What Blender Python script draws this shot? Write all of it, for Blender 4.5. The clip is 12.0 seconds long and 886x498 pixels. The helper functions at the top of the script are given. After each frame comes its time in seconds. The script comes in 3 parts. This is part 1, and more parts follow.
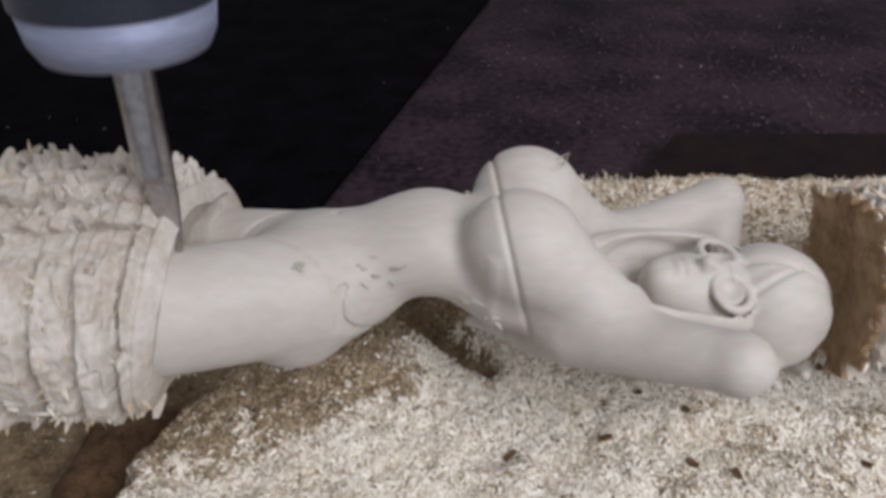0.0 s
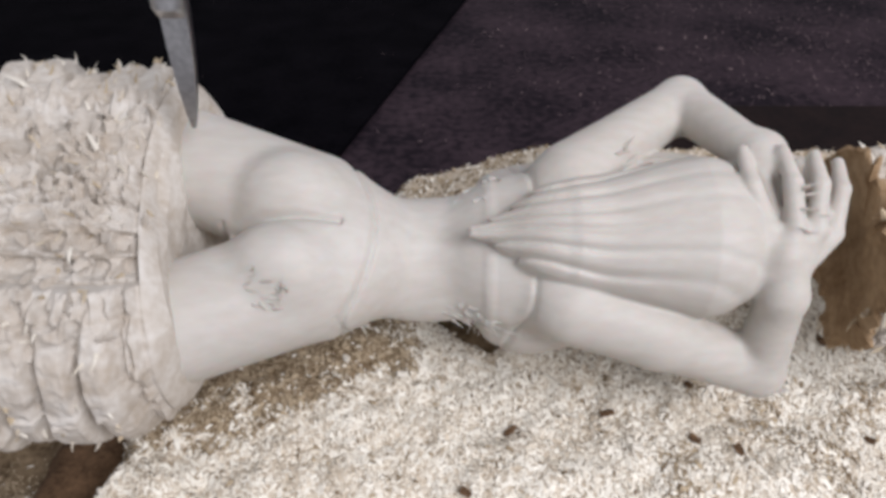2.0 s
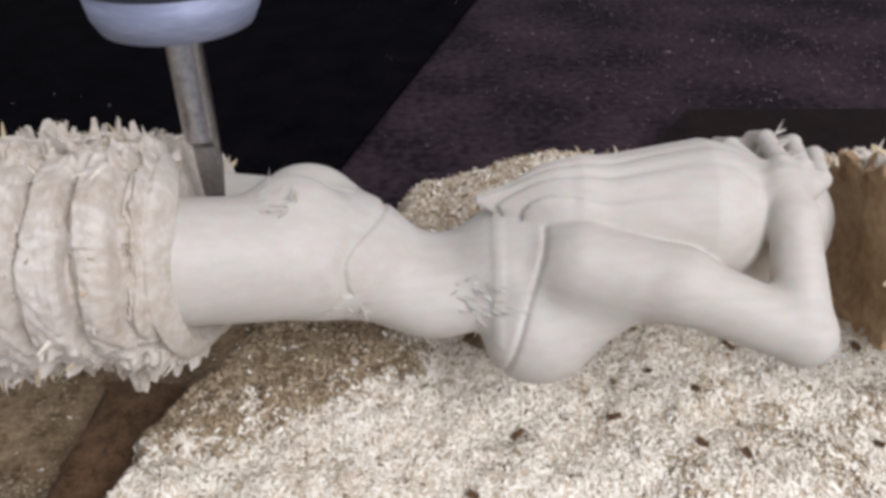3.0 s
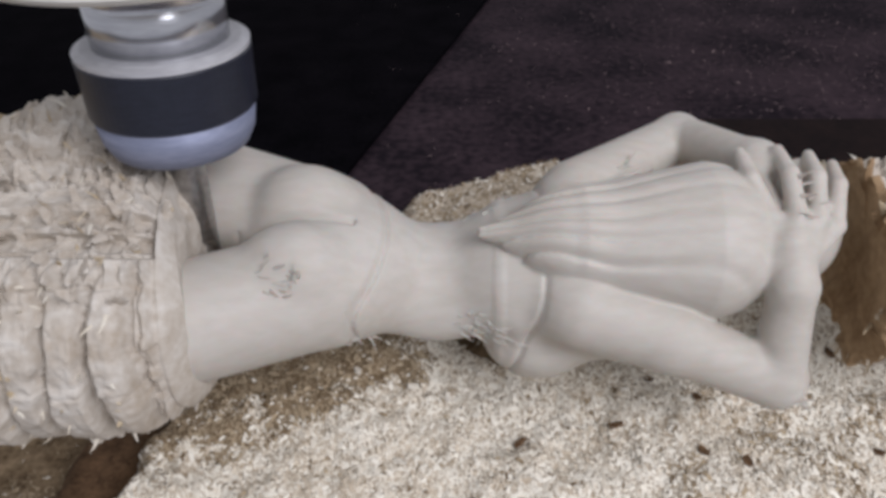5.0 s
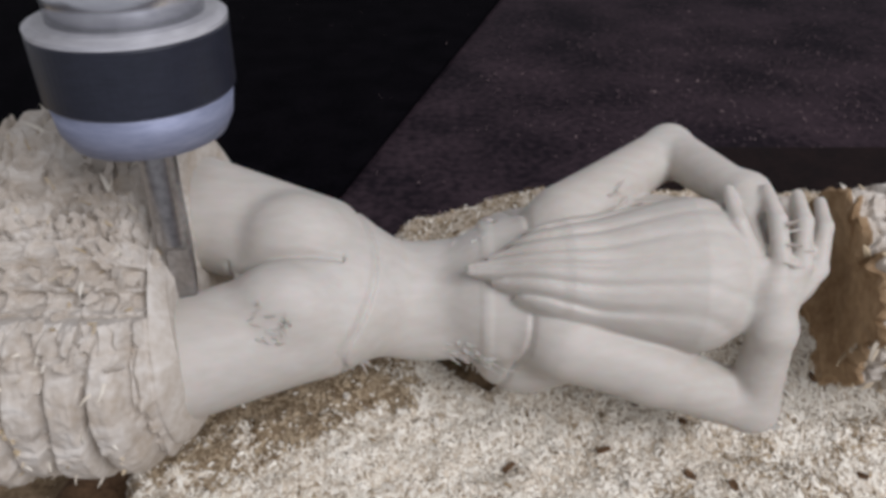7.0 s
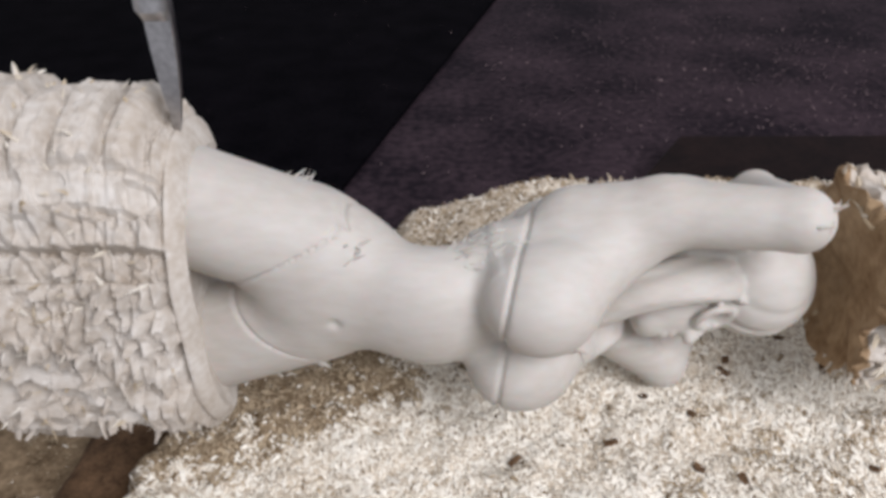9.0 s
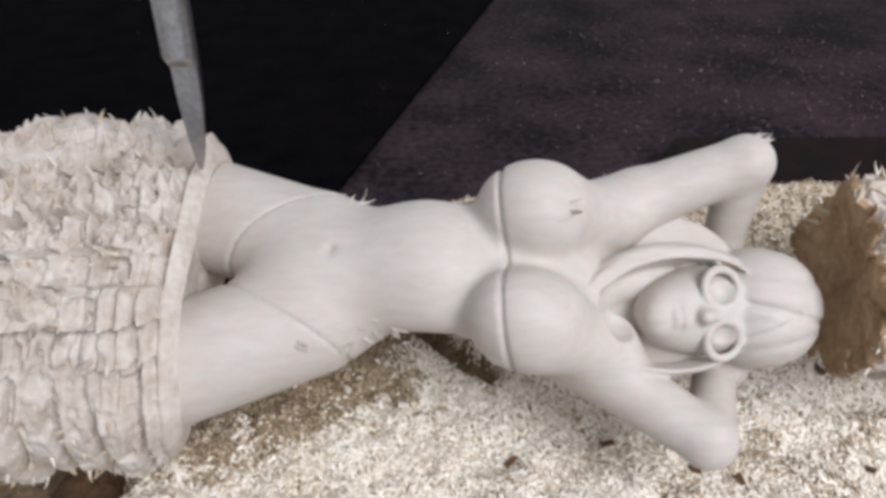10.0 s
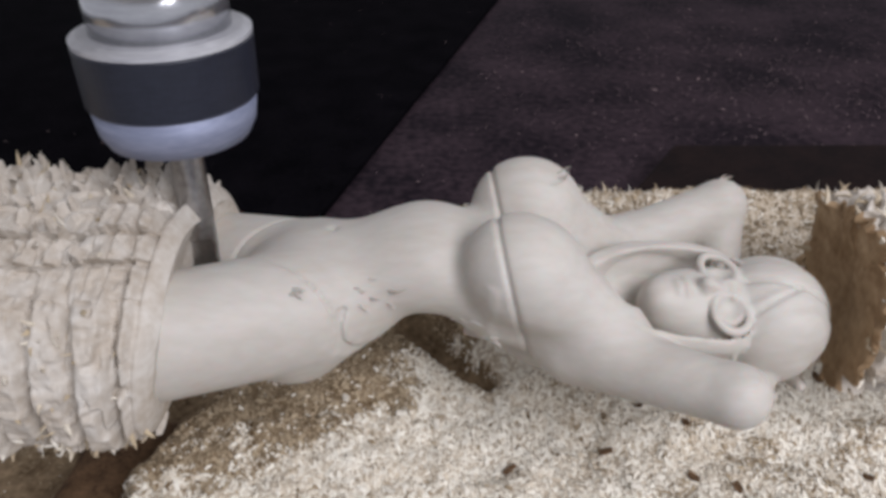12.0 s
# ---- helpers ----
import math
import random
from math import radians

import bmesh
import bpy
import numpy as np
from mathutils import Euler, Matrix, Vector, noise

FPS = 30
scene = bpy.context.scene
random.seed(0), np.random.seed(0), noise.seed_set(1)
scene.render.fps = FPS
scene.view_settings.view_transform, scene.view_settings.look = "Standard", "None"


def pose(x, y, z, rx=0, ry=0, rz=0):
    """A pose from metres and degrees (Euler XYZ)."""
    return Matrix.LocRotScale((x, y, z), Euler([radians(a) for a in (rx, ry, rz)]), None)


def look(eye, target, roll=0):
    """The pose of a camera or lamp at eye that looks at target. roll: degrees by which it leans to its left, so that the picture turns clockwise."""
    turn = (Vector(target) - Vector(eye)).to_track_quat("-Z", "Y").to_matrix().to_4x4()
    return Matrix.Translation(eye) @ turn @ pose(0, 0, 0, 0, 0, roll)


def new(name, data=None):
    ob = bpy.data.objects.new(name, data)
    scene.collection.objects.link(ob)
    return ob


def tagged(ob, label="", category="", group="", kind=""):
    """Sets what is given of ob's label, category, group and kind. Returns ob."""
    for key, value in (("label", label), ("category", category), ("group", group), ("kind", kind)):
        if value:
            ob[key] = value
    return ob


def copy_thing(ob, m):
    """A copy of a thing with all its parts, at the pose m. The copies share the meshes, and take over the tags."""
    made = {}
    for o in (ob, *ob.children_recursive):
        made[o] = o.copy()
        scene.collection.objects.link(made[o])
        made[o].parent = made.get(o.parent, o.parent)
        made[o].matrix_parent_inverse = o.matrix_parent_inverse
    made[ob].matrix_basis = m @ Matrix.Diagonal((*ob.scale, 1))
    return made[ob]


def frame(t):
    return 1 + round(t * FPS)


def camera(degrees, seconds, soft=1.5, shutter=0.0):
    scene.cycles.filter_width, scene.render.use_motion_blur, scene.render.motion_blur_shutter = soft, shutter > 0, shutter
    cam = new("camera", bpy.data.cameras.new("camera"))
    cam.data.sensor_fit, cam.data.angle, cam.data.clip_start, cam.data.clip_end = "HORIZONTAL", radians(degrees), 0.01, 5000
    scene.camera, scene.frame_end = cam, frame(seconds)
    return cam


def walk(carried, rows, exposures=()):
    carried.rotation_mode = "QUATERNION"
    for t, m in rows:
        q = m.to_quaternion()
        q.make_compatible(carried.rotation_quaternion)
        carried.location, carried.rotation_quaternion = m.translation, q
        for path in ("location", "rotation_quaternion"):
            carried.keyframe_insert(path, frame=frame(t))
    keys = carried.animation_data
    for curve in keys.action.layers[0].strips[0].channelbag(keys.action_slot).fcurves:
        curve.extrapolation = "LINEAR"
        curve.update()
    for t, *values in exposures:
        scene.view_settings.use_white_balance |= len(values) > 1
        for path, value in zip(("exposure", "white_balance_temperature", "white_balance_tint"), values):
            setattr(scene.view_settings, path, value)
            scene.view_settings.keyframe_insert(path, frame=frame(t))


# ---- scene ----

AX = 0.075          # height of the turning axis over the machine bed
MM = 0.001

# ---------------------------------------------------------------- camera
cam = camera(58.5, 12.0, soft=3.7, shutter=0.4)
PATH = [
    (0.0, 0.00000, -0.14270, 0.17420, 57.00, 0.00, -0.00),
    (0.5, 0.00000, -0.14284, 0.17429, 56.71, 0.07, 0.08),
    (1.0, -0.00000, -0.14227, 0.17391, 56.06, 0.03, 0.23),
    (1.5, -0.00001, -0.14086, 0.17293, 55.30, 0.04, 0.28),
    (2.0, -0.00000, -0.14003, 0.17233, 55.09, -0.09, 0.08),
    (2.5, 0.00000, -0.13994, 0.17228, 55.19, -0.05, 0.01),
    (3.0, -0.00002, -0.14056, 0.17272, 55.36, 0.31, 0.44),
    (4.0, -0.00001, -0.14140, 0.17330, 55.60, 0.40, 0.56),
    (5.0, -0.00001, -0.14224, 0.17389, 56.06, 0.43, 0.59),
    (5.5, 0.00001, -0.14347, 0.17471, 56.77, 0.44, 0.40),
    (6.0, 0.00001, -0.14433, 0.17524, 57.50, 0.12, 0.10),
    (6.5, 0.00000, -0.14463, 0.17542, 57.71, 0.07, -0.01),
    (7.0, -0.00000, -0.14436, 0.17524, 57.96, -0.02, -0.09),
    (8.0, -0.00000, -0.14330, 0.17460, 57.85, 0.12, 0.02),
    (9.0, -0.00000, -0.14199, 0.17374, 57.30, 0.30, 0.12),
    (9.5, -0.00001, -0.14057, 0.17279, 56.57, 0.30, 0.15),
    (10.0, -0.00000, -0.14184, 0.17365, 57.34, 0.11, -0.05),
    (10.5, 0.00001, -0.14078, 0.17297, 57.35, -0.09, -0.11),
    (11.0, 0.00001, -0.14124, 0.17327, 57.48, -0.17, -0.22),
    (11.5, 0.00000, -0.14230, 0.17395, 57.82, -0.11, -0.14),
    (12.0, 0.00000, -0.14219, 0.17388, 57.92, 0.07, -0.17),
]
walk(cam, [(r[0], pose(*r[1:])) for r in PATH],
     [(0, -0.19), (1.0, 0.05), (1.5, 0.09), (2.5, 0.13), (3.2, 0.12), (5.0, -0.17), (7.0, -0.19), (9.0, 0.15), (9.5, 0.21), (10.5, 0.18), (12.0, -0.08)])

# ---------------------------------------------------------------- light
world = bpy.data.worlds.new("world")
world.use_nodes = True
world.node_tree.nodes["Background"].inputs[0].default_value = (0.93, 0.94, 1.03, 1)
world.node_tree.nodes["Background"].inputs[1].default_value = 0.46
scene.world = world
scene.view_settings.exposure = 0.0


def area(name, eye, target, size, power, colour):
    data = bpy.data.lights.new(name, "AREA")
    data.shape, data.size, data.energy, data.color = "DISK", size, power, colour
    lamp = new(name, data)
    lamp.matrix_world = look(eye, target)
    return lamp


area("work_lamp", (0.34, -0.50, 0.56), (0.0, 0.0, AX), 0.40, 5.4, (0.965, 0.965, 1.04))


# ---------------------------------------------------------------- materials
def material(name, dark, light, scale=300.0, rough=0.6, metal=0.0, bump=0.0, stretch=(1, 1, 1), fine=4.0, island=0.0,
             contrast=(0.35, 0.65), bump_dist=0.0004, spec=0.5, randomness=0.0):
    m = bpy.data.materials.new(name)
    m.use_nodes = True
    nt = m.node_tree
    n, ln = nt.nodes, nt.links.new
    bsdf = n["Principled BSDF"]
    bsdf.inputs["Roughness"].default_value = rough
    bsdf.inputs["Metallic"].default_value = metal
    bsdf.inputs["Specular IOR Level"].default_value = spec
    co = n.new("ShaderNodeTexCoord")
    mp = n.new("ShaderNodeMapping")
    mp.inputs["Scale"].default_value = stretch
    ln(co.outputs["Object"], mp.inputs["Vector"])
    big, small = n.new("ShaderNodeTexNoise"), n.new("ShaderNodeTexNoise")
    big.inputs["Scale"].default_value, small.inputs["Scale"].default_value = scale, scale * fine
    big.inputs["Detail"].default_value = small.inputs["Detail"].default_value = 3
    for k in (big, small):
        ln(mp.outputs[0], k.inputs["Vector"])
    add = n.new("ShaderNodeMath")
    add.operation = "MULTIPLY_ADD"
    add.inputs[1].default_value = 0.45
    ln(small.outputs["Fac"], add.inputs[0])
    half = n.new("ShaderNodeMath")
    half.operation = "MULTIPLY"
    half.inputs[1].default_value = 0.55
    ln(big.outputs["Fac"], half.inputs[0])
    ln(half.outputs[0], add.inputs[2])
    fac = add.outputs[0]
    if island:
        geo = n.new("ShaderNodeNewGeometry")
        mix = n.new("ShaderNodeMix")
        mix.inputs[0].default_value = island
        ln(fac, mix.inputs[2])
        ln(geo.outputs["Random Per Island"], mix.inputs[3])
        fac = mix.outputs[0]
    ramp = n.new("ShaderNodeValToRGB")
    ramp.color_ramp.elements[0].position, ramp.color_ramp.elements[1].position = contrast
    ramp.color_ramp.elements[0].color, ramp.color_ramp.elements[1].color = (*dark, 1), (*light, 1)
    ln(fac, ramp.inputs[0])
    ln(ramp.outputs[0], bsdf.inputs["Base Color"])
    if bump:
        b = n.new("ShaderNodeBump")
        b.inputs["Strength"].default_value, b.inputs["Distance"].default_value = bump, bump_dist
        ln(add.outputs[0], b.inputs["Height"])
        ln(b.outputs[0], bsdf.inputs["Normal"])
    return m


M_FIGURE = material("smooth_carved_wood", (0.475, 0.435, 0.385), (0.55, 0.515, 0.468), 60, 0.55, bump=0.05, stretch=(0.35, 1, 1), fine=9, spec=0.3)
for m in (M_FIGURE,):
    m.node_tree.nodes["Principled BSDF"].inputs["Subsurface Weight"].default_value = 0.2
    m.node_tree.nodes["Principled BSDF"].inputs["Subsurface Scale"].default_value = 0.0015
M_STOCK = material("rough_cut_wood", (0.43, 0.365, 0.295), (0.62, 0.58, 0.525), 110, 0.8, bump=0.35, stretch=(0.6, 1, 1), fine=6, spec=0.2)
M_BROWNSTOCK = material("brown_rough_wood", (0.20, 0.135, 0.07), (0.47, 0.38, 0.25), 120, 0.8, bump=0.4, fine=5, spec=0.15)
M_ENDSHADE = material("brown_shaded_wood", (0.20, 0.12, 0.06), (0.44, 0.31, 0.185), 70, 0.75, bump=0.15, fine=6, spec=0.2)
M_SLIVER = material("wood_splinter", (0.48, 0.385, 0.26), (0.72, 0.67, 0.58), 300, 0.8, island=0.6, spec=0.2)
M_CHIP = material("wood_shavings", (0.64, 0.545, 0.42), (0.90, 0.85, 0.745), 20, 0.85, island=0.3, contrast=(0.33, 0.50), spec=0.15)
M_TAN = material("tan_shavings", (0.145, 0.095, 0.052), (0.47, 0.375, 0.255), 60, 0.9, island=0.5, contrast=(0.25, 0.68), spec=0.1)
M_DUST = material("packed_sawdust", (0.40, 0.31, 0.215), (0.72, 0.635, 0.515), 250, 0.95, bump=0.6, spec=0.1)
M_BED = material("dusty_dark_bed", (0.011, 0.0075, 0.011), (0.058, 0.038, 0.046), 16, 0.75, bump=0.3, fine=14, contrast=(0.40, 0.66), spec=0.06)
M_SHADE = material("shaded_black", (0.0012, 0.0011, 0.0018), (0.0050, 0.0042, 0.0058), 45, 0.95, bump=0.2, fine=8, spec=0.02)
M_BAR = material("dark_brown_bar", (0.008, 0.005, 0.005), (0.018, 0.010, 0.009), 50, 0.7, bump=0.2, fine=8, spec=0.06)
M_STEEL = material("brushed_steel", (0.55, 0.56, 0.60), (0.74, 0.75, 0.78), 80, 0.24, 0.85, stretch=(1, 1, 12), fine=5)
M_RIM = material("bright_rim", (0.50, 0.50, 0.53), (0.66, 0.66, 0.69), 90, 0.35, 0.25, stretch=(1, 1, 6))
M_BITSTEEL = material("carbide_bit", (0.32, 0.31, 0.31), (0.50, 0.49, 0.49), 200, 0.3, 1.0)
M_BLACK = material("black_nut", (0.008, 0.010, 0.018), (0.017, 0.019, 0.032), 300, 0.4, stretch=(1, 1, 6))
M_GREY = material("grey_nut_nose", (0.20, 0.22, 0.31), (0.28, 0.30, 0.40), 90, 0.6, 0.4, stretch=(1, 1, 6))
M_HOUSING = material("spindle_housing", (0.55, 0.53, 0.50), (0.68, 0.66, 0.62), 40, 0.45)
M_SPECK = material("bed_dust", (0.07, 0.045, 0.055), (0.26, 0.19, 0.19), 200, 0.9, island=0.7, spec=0.1)
M_BARK = material("dark_bark", (0.060, 0.034, 0.018), (0.17, 0.10, 0.055), 220, 0.85, bump=0.5, fine=5, spec=0.15)
M_BROWN = material("brown_shaded_sawdust", (0.085, 0.055, 0.03), (0.33, 0.24, 0.15), 120, 0.95, bump=0.8, fine=5, spec=0.1)


# ---------------------------------------------------------------- mesh helpers
def mesh_object(name, verts, faces, mat, parent=None, smooth=False, label=""):
    me = bpy.data.meshes.new(name)
    me.from_pydata(verts, [], faces)
    me.update()
    me.materials.append(mat)
    if smooth:
        me.polygons.foreach_set("use_smooth", [True] * len(me.polygons))
    ob = new(name, me)
    if parent:
        ob.parent = parent
    if label:
        tagged(ob, label)
    return ob


def part(name, bm, mat, parent=None, label="", smooth=False):
    me = bpy.data.meshes.new(name)
    bm.to_mesh(me)
    bm.free()
    me.materials.append(mat)
    if smooth:
        me.polygons.foreach_set("use_smooth", [True] * len(me.polygons))
    ob = new(name, me)
    if parent:
        ob.parent = parent
    if label:
        tagged(ob, label)
    return ob


def box(x0, x1, y0, y1, z0, z1, bevel=0.0):
    bm = bmesh.new()
    bmesh.ops.create_cube(bm, size=1.0)
    for v in bm.verts:
        v.co = ((x0 + x1) / 2 + v.co.x * (x1 - x0), (y0 + y1) / 2 + v.co.y * (y1 - y0), (z0 + z1) / 2 + v.co.z * (z1 - z0))
    if bevel:
        bmesh.ops.bevel(bm, geom=bm.edges[:], offset=bevel, segments=2, affect="EDGES", profile=0.5)
    return bm


def lathe(profile, n=72):
    """A turned solid round z from (radius, height) pairs in millimetres."""
    bm = bmesh.new()
    rings = []
    for r, z in profile:
        rings.append([bm.verts.new((max(r, 0.01) * MM * math.cos(2 * math.pi * k / n), max(r, 0.01) * MM * math.sin(2 * math.pi * k / n), z * MM)) for k in range(n)])
    for a, b in zip(rings, rings[1:]):
        for k in range(n):
            bm.faces.new((a[k], a[(k + 1) % n], b[(k + 1) % n], b[k]))
    bm.faces.new(rings[0][::-1])
    bm.faces.new(rings[-1])
    bmesh.ops.recalc_face_normals(bm, faces=bm.faces)
    return bm


def lattice_noise(x, y, z=0.0, seed=0):
    """Smooth value noise on arrays, -1 to 1."""
    x, y, z = np.broadcast_arrays(np.asarray(x, float), np.asarray(y, float), np.asarray(z, float))
    xi, yi, zi = np.floor(x).astype(np.int64), np.floor(y).astype(np.int64), np.floor(z).astype(np.int64)
    fx, fy, fz = x - xi, y - yi, z - zi
    fx, fy, fz = (f * f * (3 - 2 * f) for f in (fx, fy, fz))

    def rnd(a, b, c):
        h = (a * 374761393 + b * 668265263 + c * 2147483647 + seed * 974711) & 0xFFFFFFFF
        h = ((h ^ (h >> 13)) * 1274126177) & 0xFFFFFFFF
        return ((h ^ (h >> 16)) & 0xFFFF) / 32767.5 - 1
    out = 0
    for dx in (0, 1):
        for dy in (0, 1):
            for dz in (0, 1):
                w = (fx if dx else 1 - fx) * (fy if dy else 1 - fy) * (fz if dz else 1 - fz)
                out = out + w * rnd(xi + dx, yi + dy, zi + dz)
    return out


def cell_noise(a, b, seed=0):
    """One random number, -1 to 1, for each whole-numbered cell."""
    a, b = np.broadcast_arrays(np.floor(a).astype(np.int64), np.floor(b).astype(np.int64))
    h = (a * 374761393 + b * 668265263 + seed * 974711) & 0xFFFFFFFF
    h = ((h ^ (h >> 13)) * 1274126177) & 0xFFFFFFFF
    return ((h ^ (h >> 16)) & 0xFFFF) / 32767.5 - 1


def solid_from_field(field, lo, hi, h):
    """Surface of field < 0 by surface nets. lo, hi, h in millimetres. Returns verts (m) and quads."""
    axes = [np.arange(a, b + h, h, dtype=np.float32) for a, b in zip(lo, hi)]
    v = field(*np.meshgrid(*axes, indexing="ij")).astype(np.float32)
    s = v < 0
    nx, ny, nz = v.shape
    total = np.zeros((nx - 1, ny - 1, nz - 1, 3), np.float32)
    count = np.zeros((nx - 1, ny - 1, nz - 1), np.float32)

    def corner(arr, c):
        return arr[c[0]:nx - 1 + c[0], c[1]:ny - 1 + c[1], c[2]:nz - 1 + c[2]]
    for axis in range(3):
        u, w = [k for k in range(3) if k != axis]
        for i in (0, 1):
            for j in (0, 1):
                c0 = [0, 0, 0]
                c0[u], c0[w] = i, j
                c1 = list(c0)
                c1[axis] = 1
                a, b = corner(v, c0), corner(v, c1)
                cross = (a < 0) != (b < 0)
                t = np.where(cross, a / np.where(cross, a - b, 1), 0)
                for k in range(3):
                    total[..., k] += np.where(cross, t if k == axis else c0[k], 0)
                count += cross
    active = count > 0
    index = np.full(active.shape, -1, np.int64)
    index[active] = np.arange(active.sum())
    where = np.argwhere(active)
    pts = (np.array([a[0] for a in axes]) + (where + total[active] / count[active][:, None]) * h) * MM
    quads = []
    for axis in range(3):
        u, w = (axis + 1) % 3, (axis + 2) % 3
        lo_s = [slice(None)] * 3
        hi_s = [slice(None)] * 3
        lo_s[axis], hi_s[axis] = slice(0, -1), slice(1, None)
        change = s[tuple(lo_s)] != s[tuple(hi_s)]
        inside = s[tuple(lo_s)]
        for k in (u, w):
            for edge in (0, -1):
                sl = [slice(None)] * 3
                sl[k] = edge
                change[tuple(sl)] = False
        e = np.argwhere(change)
        flip = ~inside[change]

        def cell(du, dw):
            q = e.copy()
            q[:, u] -= du
            q[:, w] -= dw
            return index[q[:, 0], q[:, 1], q[:, 2]]
        q = np.stack([cell(1, 1), cell(0, 1), cell(0, 0), cell(1, 0)], 1)
        q[flip] = q[flip][:, ::-1]
        quads.append(q)
    return pts.tolist(), np.concatenate(quads).tolist()


def slivers(places, normals, lengths, widths, rng, curl=0.5):
    """Thin tapering splinters that stand on a surface, in one list of verts and faces."""
    verts, faces = [], []
    for p, nrm, ln, wd in zip(places, normals, lengths, widths):
        d = Vector(nrm) + Vector(rng.normal(0, 0.35, 3))
        d.normalize()
        side = d.cross(Vector(rng.normal(0, 1, 3))).normalized()
        bend = d.cross(side) * (rng.normal(0, curl) * ln)
        base = len(verts)
        p = Vector(p) - d * ln * 0.15
        for k, (t, w) in enumerate(((0, 1.0), (0.4, 0.85), (0.75, 0.5))):
            c = p + d * ln * t + bend * t * t
            up = d.cross(side) * wd * 0.35 * w
            verts += [c + side * wd * w / 2, c + up, c - side * wd * w / 2, c - up]
        verts.append(p + d * ln + bend)
        for k in (0, 1):
            for j in range(4):
                a = base + 4 * k
                faces.append((a + j, a + (j + 1) % 4, a + 4 + (j + 1) % 4, a + 4 + j))
        for j in range(4):
            faces.append((base + 8 + j, base + 8 + (j + 1) % 4, base + 12))
    return [tuple(v) for v in verts], faces


# ---------------------------------------------------------------- room and machine bed
def machine_bed():
    bed = part("machine_bed", box(-0.46, 0.62, -0.20, 0.72, -0.04, 0.0, 0.003), M_BED)
    tagged(bed, "dark purple-brown machine bed speckled with wood dust", "machine bed", kind="structure")


def shade_sheet():
    """A black sheet added for shade on the bed; its edge runs slantwise."""
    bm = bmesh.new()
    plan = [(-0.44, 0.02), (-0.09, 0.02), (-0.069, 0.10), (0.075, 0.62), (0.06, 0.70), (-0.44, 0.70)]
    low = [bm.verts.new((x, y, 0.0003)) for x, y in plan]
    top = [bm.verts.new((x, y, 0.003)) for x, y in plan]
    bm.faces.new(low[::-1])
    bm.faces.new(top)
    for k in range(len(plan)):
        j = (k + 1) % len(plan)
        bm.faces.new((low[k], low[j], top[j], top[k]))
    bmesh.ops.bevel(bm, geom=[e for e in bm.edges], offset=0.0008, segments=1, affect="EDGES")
    tagged(part("shade_sheet", bm, M_SHADE), "flat black sheet added for the shaded part of the machine bed", "mat")


def bed_bar():
    # Low bar set where a dark brown band lies behind the shavings.
    bm = box(0.088, 0.60, 0.130, 0.208, 0.0, 0.014, 0.002)
    for v in bm.verts:
        if v.co.x < 0.2:
            v.co.x += 0.62 * (v.co.y - 0.169)
    tagged(part("bed_bar", bm, M_BAR), "low dark brown bar on the machine bed", "rail", kind="structure")


# ---------------------------------------------------------------- shavings
def trench(x, y):
    """Distance in mm from the slot that the cutter left in the shavings under the waist."""
    ax, ay, bx, by = -9.0, 33.0, 12.0, 18.5
    t = np.clip(((x - ax) * (bx - ax) + (y - ay) * (by - ay)) / ((bx - ax) ** 2 + (by - ay) ** 2), 0, 1)
    return np.hypot(x - ax - t * (bx - ax), y - ay - t * (by - ay))


def pile_height(x, y):
    """Height in mm of the shavings over the bed at x, y in mm."""
    ys = [-80, -45, -25, 0, 20, 32, 45, 58, 66, 80, 115]
    hs = [0, 16, 26, 31, 36, 44, 55, 62, 64, 48, 0]
    back = np.clip((y - 25) / 25, 0, 1)
    base = np.interp(y, ys, hs) * (1 - 0.22 * np.clip((30 - x) / 50, 0, 1) * np.clip((y - 20) / 30, 0, 1))
    base = base + (3.0 - 1.8 * back) * lattice_noise(x / 26, y / 22, 0, 3) + (1.6 - 0.6 * back) * lattice_noise(x / 9, y / 8, 0, 5) + 0.7 * lattice_noise(x / 3.2, y / 3, 0, 8)
    base = base - 12 * np.exp(-(trench(x, y) / 3.0) ** 2)
    left = np.interp(y, [-60, -25, 3, 18, 32, 45, 60, 100], [-98, -88, -79, -69, -65, -57, -50, -40])
    ramp = np.clip((x - left + 4 * lattice_noise(y / 9, x / 30, 0, 11)) / np.interp(y, [0, 30, 60], [13, 15, 40]), 0, 1)
    ramp = ramp * ramp * (3 - 2 * ramp)
    right = np.clip((190 - x) / 40, 0, 1)
    heap = 13 * np.exp(-(((x + 112) / 20) ** 2 + ((y + 30) / 14) ** 2)) + np.interp(y, [50, 100], [5.5, 0.3]) + lattice_noise(x / 8, y / 8, 0, 31)
    limit = np.where(np.abs(y) < 41, 75 - np.sqrt(np.maximum(43.0 ** 2 - np.minimum(np.abs(y), 43) ** 2, 0)), 200)
    return np.maximum(0.2, np.minimum(np.maximum(base * ramp * right, heap), limit + 2.5))


def old_and_shaded(x, y):
    """Share, 0 to 1, of brown for age and shade beside the rough stock."""
    patch = lattice_noise(x / 13, y / 11, 0, 41) + 0.5 * lattice_noise(x / 4, y / 4, 0, 42)
    return np.clip((y - 8 + 0.55 * (-12 - x) + 10 * patch) / 9, 0, 1) * (y < 40) * (x < 8 + 6 * patch)


